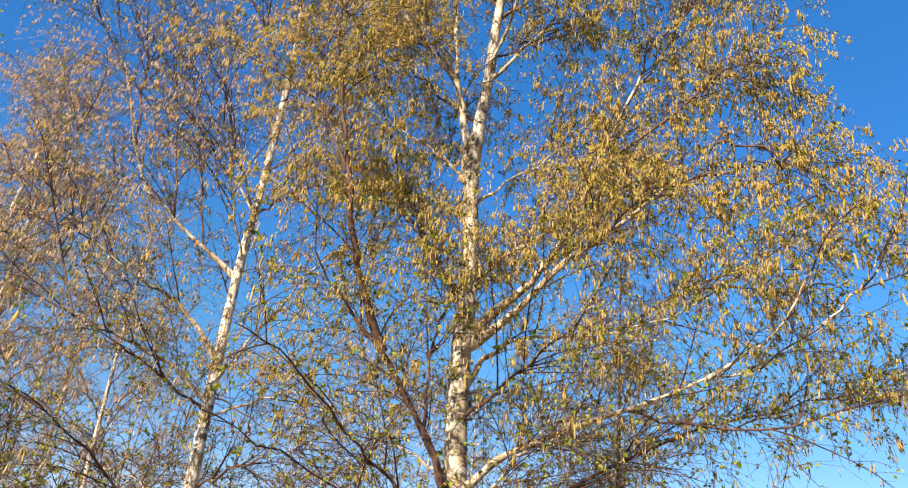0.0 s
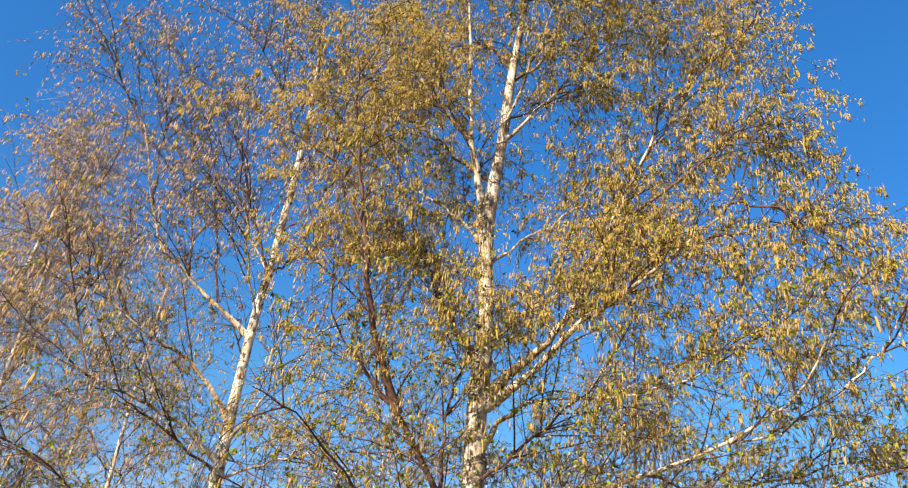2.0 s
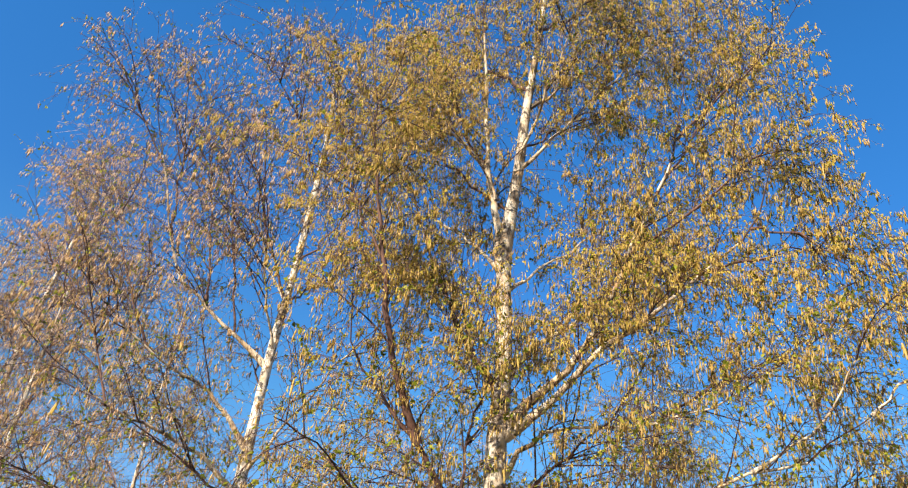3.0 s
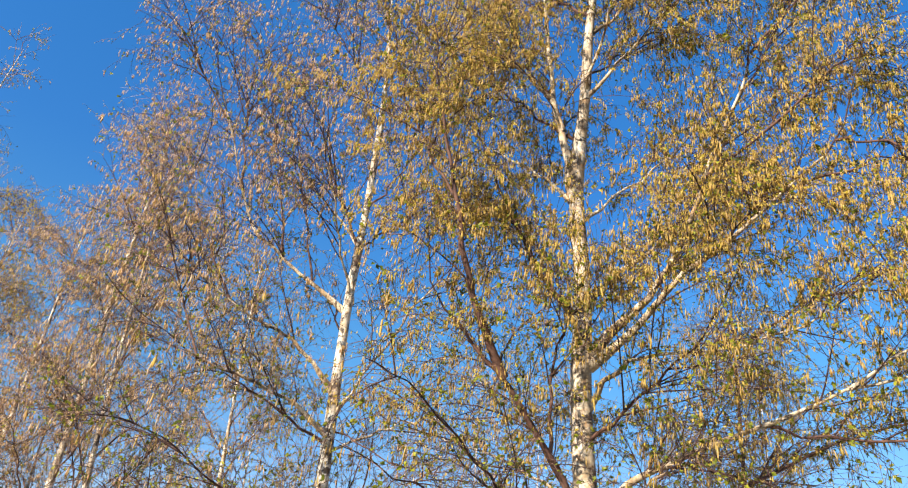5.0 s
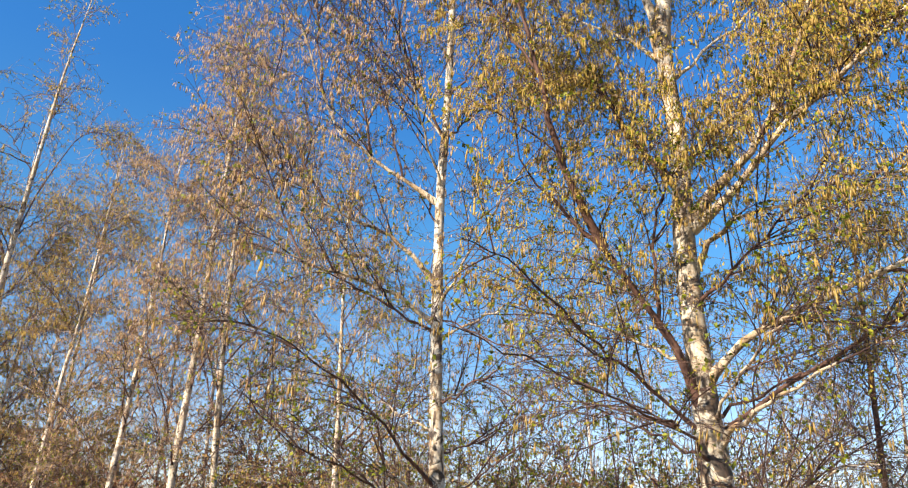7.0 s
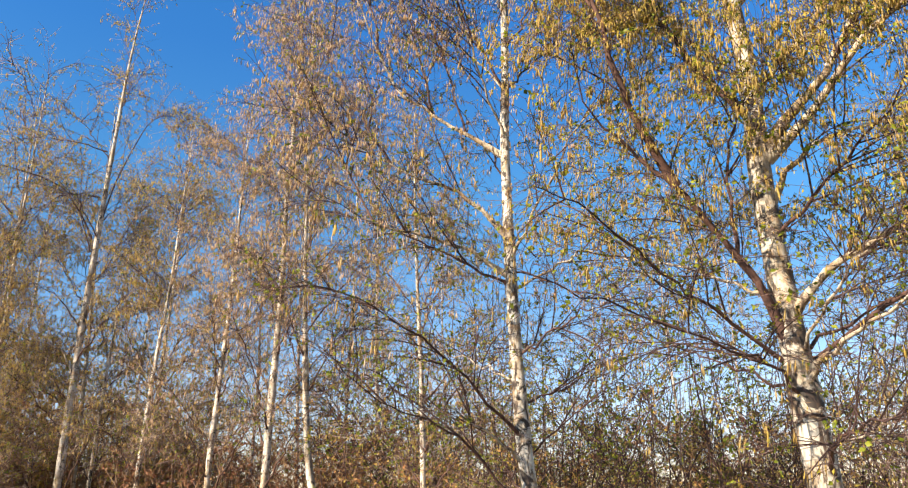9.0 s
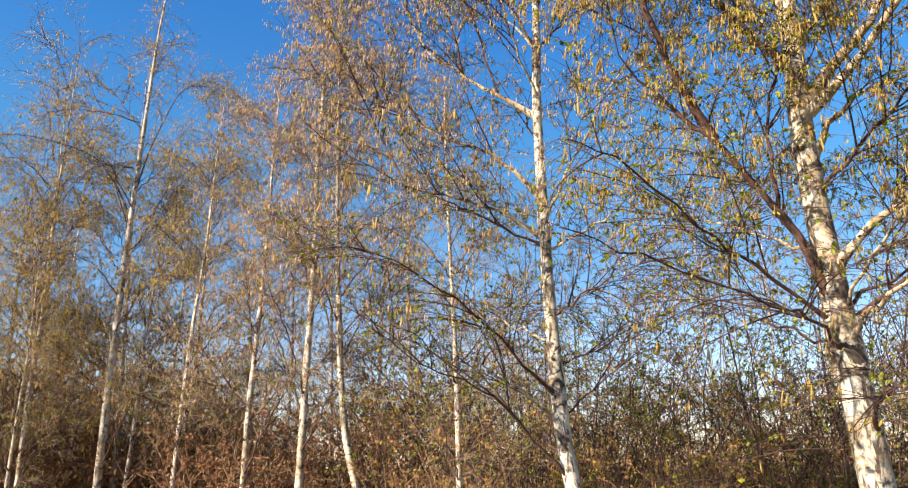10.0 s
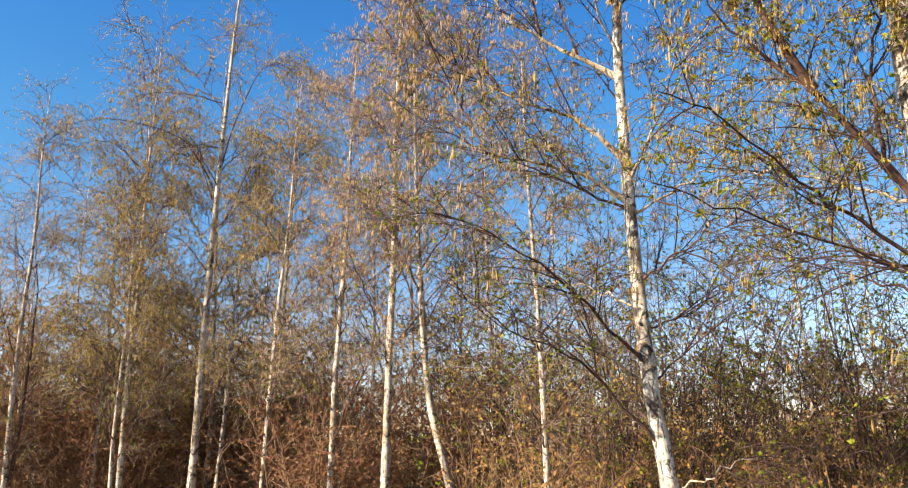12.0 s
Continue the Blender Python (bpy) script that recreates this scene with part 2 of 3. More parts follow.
def leaf_shape(fine):
    """A leaf from its stalk at the origin to its tip at y = 1, folded along the midrib."""
    if fine is None:
        return np.array([(0, 0, 0), (0.36, 0.45, 0.1), (0, 1, -0.06), (-0.36, 0.45, 0.1)]), np.array([(0, 1, 2), (0, 2, 3)])
    if not fine:
        v = np.array([(0, 0, 0), (0.34, 0.42, 0.09), (0, 0.5, -0.03), (-0.34, 0.42, 0.09), (0, 1, -0.08)])
        return v, np.array([(0, 1, 2), (0, 2, 3), (1, 4, 2), (2, 4, 3)])
    y = np.array([0.12, 0.28, 0.45, 0.62, 0.8])
    w = np.array([0.16, 0.33, 0.36, 0.27, 0.13])
    mid = np.c_[0 * y, y, -0.10 * y**2]
    lo = np.c_[w, y + 0.03, 0.30 * w - 0.10 * y**2]
    ro = lo * (-1, 1, 1)
    v = np.vstack([[(0, 0, 0)], mid, lo, ro, [(0, 1.02, -0.12)]])
    f = [(0, 6, 1), (0, 1, 11)]
    for i in range(4):
        f += [(1 + i, 6 + i, 7 + i), (1 + i, 7 + i, 2 + i), (1 + i, 2 + i, 12 + i), (1 + i, 12 + i, 11 + i)]
    f += [(5, 10, 16), (5, 16, 15)]
    return v, np.array(f)


def catkin_shape(sides, rings, bend=0.08):
    """A hanging catkin of length 1 below the origin, plump in the middle, with knobbly scales."""
    z = -np.linspace(0.04, 0.96, rings) if rings > 1 else np.array([-0.5])
    r = 0.060 * np.sin(np.linspace(0.35, 2.75, rings) if rings > 1 else np.array([1.57])) ** 0.5
    r = r * (1 + 0.16 * (np.arange(rings) % 2))
    th = np.arange(sides) / sides * 2 * np.pi
    v = [(0, 0, 0)]
    for i in range(rings):
        t = th + (i % 2) * np.pi / sides
        v += [(r[i] * math.cos(a) + bend * z[i] ** 2, r[i] * math.sin(a), z[i]) for a in t]
    v.append((bend, 0, -1))
    f = [(0, 1 + (j + 1) % sides, 1 + j) for j in range(sides)]
    for i in range(rings - 1):
        a = 1 + i * sides
        for j in range(sides):
            k = (j + 1) % sides
            f += [(a + j, a + k, a + sides + j), (a + k, a + sides + k, a + sides + j)]
    a = 1 + (rings - 1) * sides
    f += [(a + j, a + (j + 1) % sides, a + sides) for j in range(sides)]
    return np.array(v, float), np.array(f)


def turns(rng, down, roll=True):
    """Frames (N, 3, 3) whose third column is -down, turned about it at random."""
    z = -unit(down)
    x = unit(np.cross(z, rng.normal(size=z.shape)))
    return np.stack([x, np.cross(z, x), z], -1)


def scatter(shape, frames, places, sizes):
    """Many copies of a shape, as one set of vertices and triangles."""
    v, f = shape
    out = np.einsum("nij,vj->nvi", frames, v) * sizes[:, None, None] + places[:, None]
    return out.reshape(-1, 3), (f[None] + np.arange(len(places))[:, None, None] * len(v)).reshape(-1, 3)


def separate(name, me, frames, places, sizes, parent):
    """The same as scatter(), each piece an object of its own on shared mesh data."""
    for r, p, s in zip(frames, places, sizes):
        ob = new(name, me)
        ob.parent = parent
        ob.matrix_basis = Matrix.LocRotScale(p, Matrix(r.tolist()).to_quaternion(), (s, s, s))


LEAF_FINE = mesh_of("leaf", leaf_shape(True)[0], [leaf_shape(True)[1]], LEAF_ONE)
CATKIN_FINE = mesh_of("catkin", catkin_shape(6, 6)[0], [catkin_shape(6, 6)[1]], CATKIN_ONE)


# ---------------------------------------------------------------- birch
def limb_parts(root, c, r, sides, dark, rng):
    """A limb with a swollen collar and a thin, reddish-dark end."""
    r = r * 0.68
    r[:2] *= (1.3, 1.1) if dark else (1.7, 1.25)
    k = 11 if dark else 13
    v, f = tubes(c[None, :k], r[None, :k], sides, 0.03, rng)
    limb = part("limb", mesh_of("limb", v, [f], LIMB_DARK if dark else LIMB_PALE), root)
    v, f = tubes(c[None, k - 1:], r[None, k - 1:], 5, 0.03, rng)
    part("limb_end", mesh_of("limb_end", v, [f], TWIG), limb, "dark reddish limb end")


def birch(label, trunk, radii, limbs, seed, auto=(), bough=None, side=None, whip=None, sprig=None, cell=0.3, most=40, thin=None, bare=0.3,
          leaves=1.5, buds=0.0, catkins=0.5, catkin_band=(1.5, 4.0), catkin_size=(0.04, 0.075), leaf_size=(0.011, 0.022), bud_size=(0.009, 0.018), sides=12,
          bark=None, catkin_mat=None, bud_mat=None, twig_mat=None, fine_mat=None, twig_radius=0.0014, singles=0, single_zone=None, group="", name="birch_tree"):
    """A birch: trunk through control points, limbs as (control points, first radius, dark or not), more limbs made by auto rows
    (how many, lowest, highest, length, rise, how much shorter at the top), then boughs, side boughs, hanging whips, sprigs, young leaves and catkins.
    most: sprigs at most in a cube of the size cell; thin: height from, height to, share of leafy sprigs at the lowest."""
    rng = np.random.default_rng(seed)
    foot = np.array(trunk[0], float)
    root = tagged(new(name), label, "tree", group)
    root.location = foot
    n = 40
    stem = spline(trunk, n) - foot
    taper = np.interp(np.linspace(0, 1, n), np.linspace(0, 1, len(radii)), radii)
    taper = 0.85 * taper * (1 + 0.05 * np.sin(np.linspace(0, 40, n) + seed)) * (1 + 0.03 * rng.normal(size=n))
    v, f = tubes(stem[None], taper[None], sides, 0.02, rng)
    part("trunk", mesh_of("trunk", v, [f], bark or BARK), root)

    lines = []
    for points, r0, dark in limbs:
        c = spline(np.array(points, float) - foot, 16)
        c[1:-1] += 0.008 * rng.normal(size=(14, 3))
        r = np.linspace(r0**0.8, 0.003**0.8, 16) ** 1.25 * (1 + 0.06 * rng.normal(size=16))
        limb_parts(root, c, r, 8, dark, rng)
        lines.append(c)
    for count, low, high, length, rise, short in auto:
        for i in range(count):
            s = np.interp(low + (high - low) * (i + rng.random()) / count, stem[:, 2] + foot[2], np.linspace(0, 1, n))
            p = stem[min(int(s * (n - 1)), n - 2)]
            az = i * 2.4 + rng.uniform(-0.5, 0.5)
            l = length * rng.uniform(0.7, 1.15) * (1 - short * i / count)
            out = np.array([math.cos(az), math.sin(az), 0])
            c = spline([p, p + out * 0.35 * l + (0, 0, rise * 0.4 * l), p + out * 0.7 * l + (0, 0, rise * 0.75 * l),
                        p + out * l + (0, 0, rise * 0.80 * l)], 16)
            c[1:] += 0.012 * rng.normal(size=(15, 3))
            limb_parts(root, c, np.linspace(0.011 * l + 0.004, 0.003, 16), 6, i % 2 or not singles, rng)
            lines.append(c)
    lines.append(spline(stem[int(n * 0.72):], 16))
    lines = np.array(lines)
    lengths = np.linalg.norm(np.diff(lines, axis=1), axis=2).sum(1)

    def grown(given, parents, long, **usual):
        usual.update(given or {})
        return grow(rng, parents, long, **usual)

    steps = 7
    boughs, bl = grown(bough, lines, lengths, per_metre=6.5, s0=0.15, reach=(0.4, 1.1), spread=0.48, rise=0.30, weight=0.07, steps=steps, jitter=0.07)
    br = np.linspace(1, 0.3, steps)[None] * np.minimum(twig_radius * 1.3 + 0.0052 * bl[:, None], 0.0075)
    own = np.argsort(-bl)[:300] if singles else []
    for i in own:
        v, f = tubes(boughs[i:i + 1], br[i:i + 1], 5)
        part("branch", mesh_of("branch", v, [f], twig_mat or TWIG), root)
    rest = np.setdiff1d(np.arange(len(boughs)), own)
    sub, subl = grown(side, boughs, bl, per_metre=5.0, s0=0.15, reach=(0.2, 0.6), spread=0.5, rise=0.05, weight=0.12, steps=steps, jitter=0.09)
    fine, fl = [sub], [subl]
    for parents, long in ((lines, lengths), (boughs, bl)):
        c, l = grown(whip, parents, long, per_metre=3.0, s0=0.15, reach=(0.3, 0.9), spread=0.6, rise=0.1, weight=0.36, steps=steps, jitter=0.07)
        fine.append(c)
        fl.append(l)
    fine, fl = np.concatenate(fine), np.concatenate(fl)
    fine_r = np.linspace(1, 0.45, steps)[None] * (twig_radius * 1.15 + 0.0014 * fl[:, None])
    v, f = tubes(np.concatenate([boughs[rest], fine]), np.concatenate([br[rest], fine_r]), 3)
    part("branch_spray", mesh_of("branch_spray", v, [f], twig_mat or TWIG), root, "", "stuff")

    sprigs, sl = grown(sprig, np.concatenate([boughs, fine]), np.r_[bl, fl], per_metre=15.0, s0=0.08, reach=(0.06, 0.30), spread=0.5, rise=0.0, weight=0.5,
                       steps=4, jitter=0.13, shrink=0.3)
    some = thinned(rng, sprigs[:, 1], cell, most)
    lush = np.interp(sprigs[:, 0, 2] + foot[2], thin[:2], (thin[2], 1.0)) if thin else np.ones(len(sprigs))
    axis_x, axis_y = (np.interp(sprigs[:, 1, 2], stem[:, 2], stem[:, i]) for i in (0, 1))   # the shaded inside of the crown is bare
    inside = np.interp(np.hypot(sprigs[:, 1, 0] - axis_x, sprigs[:, 1, 1] - axis_y), (0.1, bare), (0.06, 1.0))
    some &= rng.random(len(sprigs)) < lush**0.5 * inside
    sprigs, sl, lush = sprigs[some], sl[some], lush[some]
    sr = np.linspace(1, 0.6, sprigs.shape[1])[None] * twig_radius * (0.7 + 0.5 * rng.random((len(sprigs), 1)))
    v, f = tubes(sprigs, sr, 3)
    part("twig_spray", mesh_of("twig_spray", v, [f], fine_mat or TWIG_FINE), root, "", "stuff")
    high = np.clip((sprigs[:, -1, 2] + foot[2] - catkin_band[0]) / (catkin_band[1] - catkin_band[0]), 0, 1)

    # young leaves in small tufts on short shoots
    count = rng.poisson(leaves * lush**0.5 * (1 - 0.5 * high) * (0.4 + sl / sl.mean() * 0.6))
    which, s = np.repeat(np.arange(len(sprigs)), count), rng.random(count.sum())
    pairs = rng.integers(1, 4, len(which))
    which, s = np.repeat(which, pairs), np.repeat(s, pairs)
    p, tan = sample(sprigs, which, s)
    p = p + 0.004 * rng.normal(size=p.shape)
    way = unit(0.5 * tan + rng.normal(size=tan.shape) * 0.7 + (0, 0, -0.25))
    frames = turns(rng, -way)[:, :, [0, 2, 1]] * np.array([1, 1, -1])
    size = rng.uniform(*leaf_size, len(which))
    pick = np.zeros(len(which), bool)
    if singles:
        near = np.flatnonzero(single_zone(p + foot))
        pick[rng.permutation(near)[:singles]] = True
        separate("leaf", LEAF_FINE, frames[pick], p[pick], size[pick] * 1.15, root)
    v, f = scatter(leaf_shape(None), frames[~pick], p[~pick], size[~pick])
    part("foliage", mesh_of("foliage", v, [f], LEAF, False), root, "", "stuff")

    # opening buds and half-unfolded leaves, small and golden, mostly high in the crown
    if buds:
        which = np.repeat(np.arange(len(sprigs)), rng.poisson(buds * (0.06 + 0.94 * high)))
        p, tan = sample(sprigs, which, rng.random(len(which)))
        p = p + 0.006 * rng.normal(size=p.shape)
        way = unit(0.4 * tan + rng.normal(size=tan.shape) * 0.35 + (0, 0, -0.9))
        frames = turns(rng, -way)[:, :, [0, 2, 1]] * np.array([0.62, 1, -1])
        v, f = scatter(leaf_shape(None), frames, p, rng.uniform(*bud_size, len(which)))
        part("opening_foliage", mesh_of("opening_foliage", v, [f], bud_mat or BUD_LEAF, False), root, "", "stuff")

    # catkins in small bunches, more of them high up and at the ends of the sprigs
    bunches = rng.poisson(catkins * (0.07 + 0.93 * high))
    which = np.repeat(np.arange(len(sprigs)), bunches)
    s = 1 - 0.75 * rng.random(len(which)) ** 1.6
    n_each = rng.integers(1, 5, len(which))
    which, s = np.repeat(which, n_each), np.repeat(s, n_each)
    p, tan = sample(sprigs, which, s)
    p = p + 0.008 * rng.normal(size=p.shape)
    way = unit(np.array([0, 0, -1.0]) + 0.10 * tan + 0.08 * rng.normal(size=tan.shape))
    frames = turns(rng, way)
    size = rng.uniform(*catkin_size, len(which))
    pick = np.zeros(len(which), bool)
    if singles:
        near = np.flatnonzero(single_zone(p + foot))
        pick[rng.permutation(near)[:singles]] = True
        separate("catkin", CATKIN_FINE, frames[pick], p[pick], size[pick] * 1.1, root)
    v, f = scatter(catkin_shape(3, 1), frames[~pick], p[~pick], size[~pick])
    part("catkin_spray", mesh_of("catkin_spray", v, [f], catkin_mat or CATKIN), root, "", "stuff")
    return root


# ---------------------------------------------------------------- ground
def ground():
    rng = np.random.default_rng(3)
    m, n, l, bsdf = material("rough_meadow", 0.95)
    a = textured(n, l, 0.6)
    r = ramp(n, [(0.3, (0.16, 0.15, 0.06)), (0.5, (0.27, 0.23, 0.11)), (0.7, (0.38, 0.31, 0.17))])
    l.new(a, r.inputs["Fac"])
    fine = textured(n, l, 25.0)
    spread = ramp(n, [(0.3, (0.6, 0.6, 0.6)), (0.7, (1.2, 1.2, 1.2))])
    l.new(fine, spread.inputs["Fac"])
    l.new(mixed(n, l, 1.0, r.outputs["Color"], spread.outputs["Color"], "MULTIPLY"), bsdf.inputs["Base Color"])
    bumped(n, l, bsdf, fine, 0.8, 0.05)
    rings = np.r_[0, np.linspace(1.5, 30, 24), np.geomspace(36, 3000, 16)]
    k = 64
    th = np.arange(k) / k * 2 * np.pi
    v = [(0, 0, 0.0)]
    for d in rings[1:]:
        h = 0.05 * np.sin(th * 7 + d) * min(1, d / 5) if d < 40 else 0 * th
        v += list(np.c_[d * np.cos(th), d * np.sin(th), h - 0.02])
    tri = np.array([(0, 1 + j, 1 + (j + 1) % k) for j in range(k)])
    quad = np.array([(1 + i * k + j, 1 + (i + 1) * k + j, 1 + (i + 1) * k + (j + 1) % k, 1 + i * k + (j + 1) % k)
                     for i in range(len(rings) - 2) for j in range(k)])
    tagged(new("ground", mesh_of("ground", np.array(v), [tri, quad], m)), "rough meadow ground with dry grass", "ground", "", "structure")

    count = 15000
    az, d = rng.uniform(-np.pi, np.pi, count), rng.uniform(0.7, 22, count)
    p = np.c_[-np.sin(az) * d, np.cos(az) * d, 0 * d - 0.03]
    way = unit(np.c_[rng.normal(size=(count, 2)) * 0.28, np.ones(count)])
    frames = turns(rng, -way)[:, :, [0, 2, 1]] * np.array([0.09, 1, -1])
    v, f = scatter(leaf_shape(False), frames, p, rng.uniform(0.25, 0.75, count) * np.clip(d / 4, 0.3, 1))
    tagged(new("dry_grass", mesh_of("dry_grass", v, [f], DRY_GRASS, False)), "pale dry standing grass between the birches", "grass", "", "stuff")


ground()

# ---------------------------------------------------------------- the two near birches
birch("tall spreading silver birch with golden catkins and young leaves",
      [(-0.11, 4.10, -0.05), (-0.14, 4.10, 0.8), (-0.178, 4.10, 1.55), (-0.218, 4.09, 2.1), (-0.27, 4.09, 3.0), (-0.26, 4.09, 3.6),
       (-0.30, 4.02, 4.28), (-0.25, 3.97, 4.93), (-0.22, 3.94, 5.5), (-0.16, 3.91, 6.2), (-0.12, 3.88, 7.0), (-0.08, 3.86, 7.8)],
      [0.118, 0.096, 0.088, 0.080, 0.067, 0.059, 0.052, 0.044, 0.034, 0.026, 0.017, 0.005],
      [([(-0.30, 4.04, 4.2), (-0.38, 3.99, 4.62), (-0.44, 3.92, 4.88), (-0.49, 3.84, 5.42), (-0.56, 3.76, 6.0), (-0.6, 3.7, 6.6)], 0.046, False),
       ([(-0.44, 3.93, 4.87), (-0.61, 3.82, 5.01), (-0.74, 3.71, 5.1), (-0.87, 3.58, 5.5)], 0.02, False),
       ([(-0.23, 4.09, 3.22), (0.05, 4.04, 3.53), (0.20, 3.98, 3.70), (0.41, 3.85, 4.21), (0.59, 3.77, 4.62), (0.72, 3.69, 4.99), (0.78, 3.60, 5.6)], 0.040, False),
       ([(-0.23, 4.09, 3.17), (-0.01, 4.01, 3.32), (0.30, 3.92, 3.66), (0.50, 3.81, 3.77), (0.77, 3.68, 4.00), (1.03, 3.52, 4.21), (1.19, 3.29, 4.71)], 0.039, False),
       ([(-0.26, 4.09, 3.45), (-0.12, 4.22, 3.77), (0.12, 4.35, 4.01), (0.35, 4.46, 4.27), (0.6, 4.6, 4.7)], 0.030, False),
       ([(-0.24, 4.09, 2.92), (-0.09, 4.02, 3.14), (0.12, 3.93, 3.17), (0.54, 3.81, 3.20), (0.91, 3.65, 3.31), (1.29, 3.36, 3.54)], 0.022, False),
       ([(-0.24, 4.09, 2.33), (-0.07, 4.00, 2.51), (0.09, 3.90, 2.60), (0.55, 3.72, 2.76), (0.92, 3.60, 2.90), (1.19, 3.55, 2.98), (1.50, 3.30, 3.2)], 0.036, False),
       ([(-0.22, 4.09, 2.0), (-0.10, 3.92, 2.13), (0.15, 3.56, 2.24), (0.49, 3.16, 2.35)], 0.030, False),
       ([(-0.14, 4.09, 1.62), (-0.13, 3.73, 1.73), (-0.02, 3.37, 1.78), (0.15, 3.0, 1.80)], 0.02, True),
       ([(-0.22, 4.09, 2.12), (-0.32, 4.01, 2.44), (-0.46, 3.92, 2.71), (-0.65, 3.74, 2.97), (-0.80, 3.64, 3.13), (-0.97, 3.48, 3.30), (-1.01, 3.33, 3.62)], 0.039, True),
       ([(-0.64, 3.74, 2.97), (-0.77, 3.58, 3.24), (-0.83, 3.49, 3.48), (-0.88, 3.40, 3.80), (-0.95, 3.32, 4.10), (-1.02, 3.25, 4.5), (-1.10, 3.2, 5.0), (-1.2, 3.2, 5.6)], 0.031, True),
       ([(-0.25, 4.09, 2.12), (-0.52, 3.84, 2.35), (-0.70, 3.59, 2.48), (-0.92, 3.08, 2.66), (-1.05, 2.75, 2.68)], 0.016, True),
       ([(-0.19, 4.10, 1.93), (-0.33, 3.87, 2.09), (-0.51, 3.62, 2.16), (-0.90, 3.09, 2.28), (-1.10, 2.75, 2.34)], 0.014, True),
       ([(-0.27, 4.09, 3.40), (-0.42, 4.15, 3.64), (-0.56, 4.20, 3.88), (-0.76, 4.23, 4.36), (-0.90, 4.27, 4.71), (-1.19, 4.34, 5.60)], 0.036, True),
       ([(-0.31, 4.03, 4.18), (-0.48, 4.13, 4.42), (-0.69, 4.18, 4.60), (-0.91, 4.22, 4.78), (-1.1, 4.27, 5.05)], 0.02, False),
       ([(-0.42, 3.96, 2.62), (-0.40, 3.88, 3.08), (-0.32, 3.69, 3.29), (-0.25, 3.40, 3.48)], 0.014, True),
       ([(0.41, 3.85, 4.21), (0.80, 3.65, 4.45), (1.05, 3.52, 4.66), (1.22, 3.45, 4.80), (1.33, 3.42, 4.72)], 0.014, True),
       ([(0.77, 3.68, 4.00), (1.10, 3.70, 4.14), (1.30, 3.64, 4.18), (1.46, 3.58, 4.08)], 0.013, True),
       ([(0.72, 3.69, 4.99), (1.00, 3.60, 5.30), (1.16, 3.55, 5.45), (1.30, 3.50, 5.58)], 0.012, True),
       ([(-0.25, 3.97, 4.93), (0.10, 3.85, 5.30), (0.50, 3.70, 5.70), (0.90, 3.60, 6.15)], 0.017, False),
       ([(0.59, 3.77, 4.62), (0.85, 3.90, 5.15), (1.05, 4.00, 5.70), (1.15, 4.05, 6.10)], 0.013, True),
       ([(-0.44, 3.92, 4.88), (-0.70, 4.00, 5.30), (-1.00, 4.10, 5.70), (-1.20, 4.10, 6.15)], 0.014, True),
       ([(-0.88, 3.40, 3.80), (-1.10, 3.42, 4.20), (-1.28, 3.40, 4.60), (-1.36, 3.36, 5.00)], 0.012, True),
       ([(0.92, 3.60, 2.90), (1.22, 3.50, 3.12), (1.38, 3.42, 3.38), (1.46, 3.38, 3.58)], 0.012, False),
       ([(1.03, 3.52, 4.21), (1.26, 3.44, 4.12), (1.40, 3.38, 3.95), (1.48, 3.34, 3.72)], 0.011, True),
       ([(0.54, 3.81, 3.20), (0.85, 3.90, 3.45), (1.20, 3.95, 3.65), (1.55, 3.95, 3.70)], 0.012, True),
       ([(0.55, 3.72, 2.76), (1.00, 3.70, 2.70), (1.45, 3.55, 2.75), (1.85, 3.40, 2.90)], 0.012, True),
       ([(-0.21, 4.10, 2.10), (0.50, 4.30, 2.60), (1.10, 4.40, 2.90), (1.70, 4.40, 3.10), (2.10, 4.30, 3.20)], 0.018, True),
       ([(1.40, 3.38, 3.12), (1.55, 3.32, 3.28), (1.64, 3.28, 3.42), (1.70, 3.26, 3.50)], 0.010, False)],
      11, auto=[(4, 4.0, 5.4, 0.95, 0.9, 0), (8, 5.3, 7.5, 1.1, 1.0, 0.1), (7, 1.75, 2.9, 0.9, 0.45, 0)], cell=0.25, most=25, thin=(2.0, 3.3, 0.22), bare=0.38,
      bough=dict(per_metre=11.0, s0=0.22, reach=(0.3, 1.0), spread=0.56, shrink=0.66), side=dict(per_metre=6.0), whip=dict(per_metre=4.5, s0=0.25), sprig=dict(per_metre=22.0, steps=3),
      leaves=1.0, leaf_size=(0.014, 0.029), buds=9.0, bud_size=(0.011, 0.023), catkins=1.6, catkin_size=(0.036, 0.074), catkin_band=(2.4, 4.2),
      singles=290, single_zone=lambda p: (p[:, 1] < 3.75) & (p[:, 2] < 5.2))

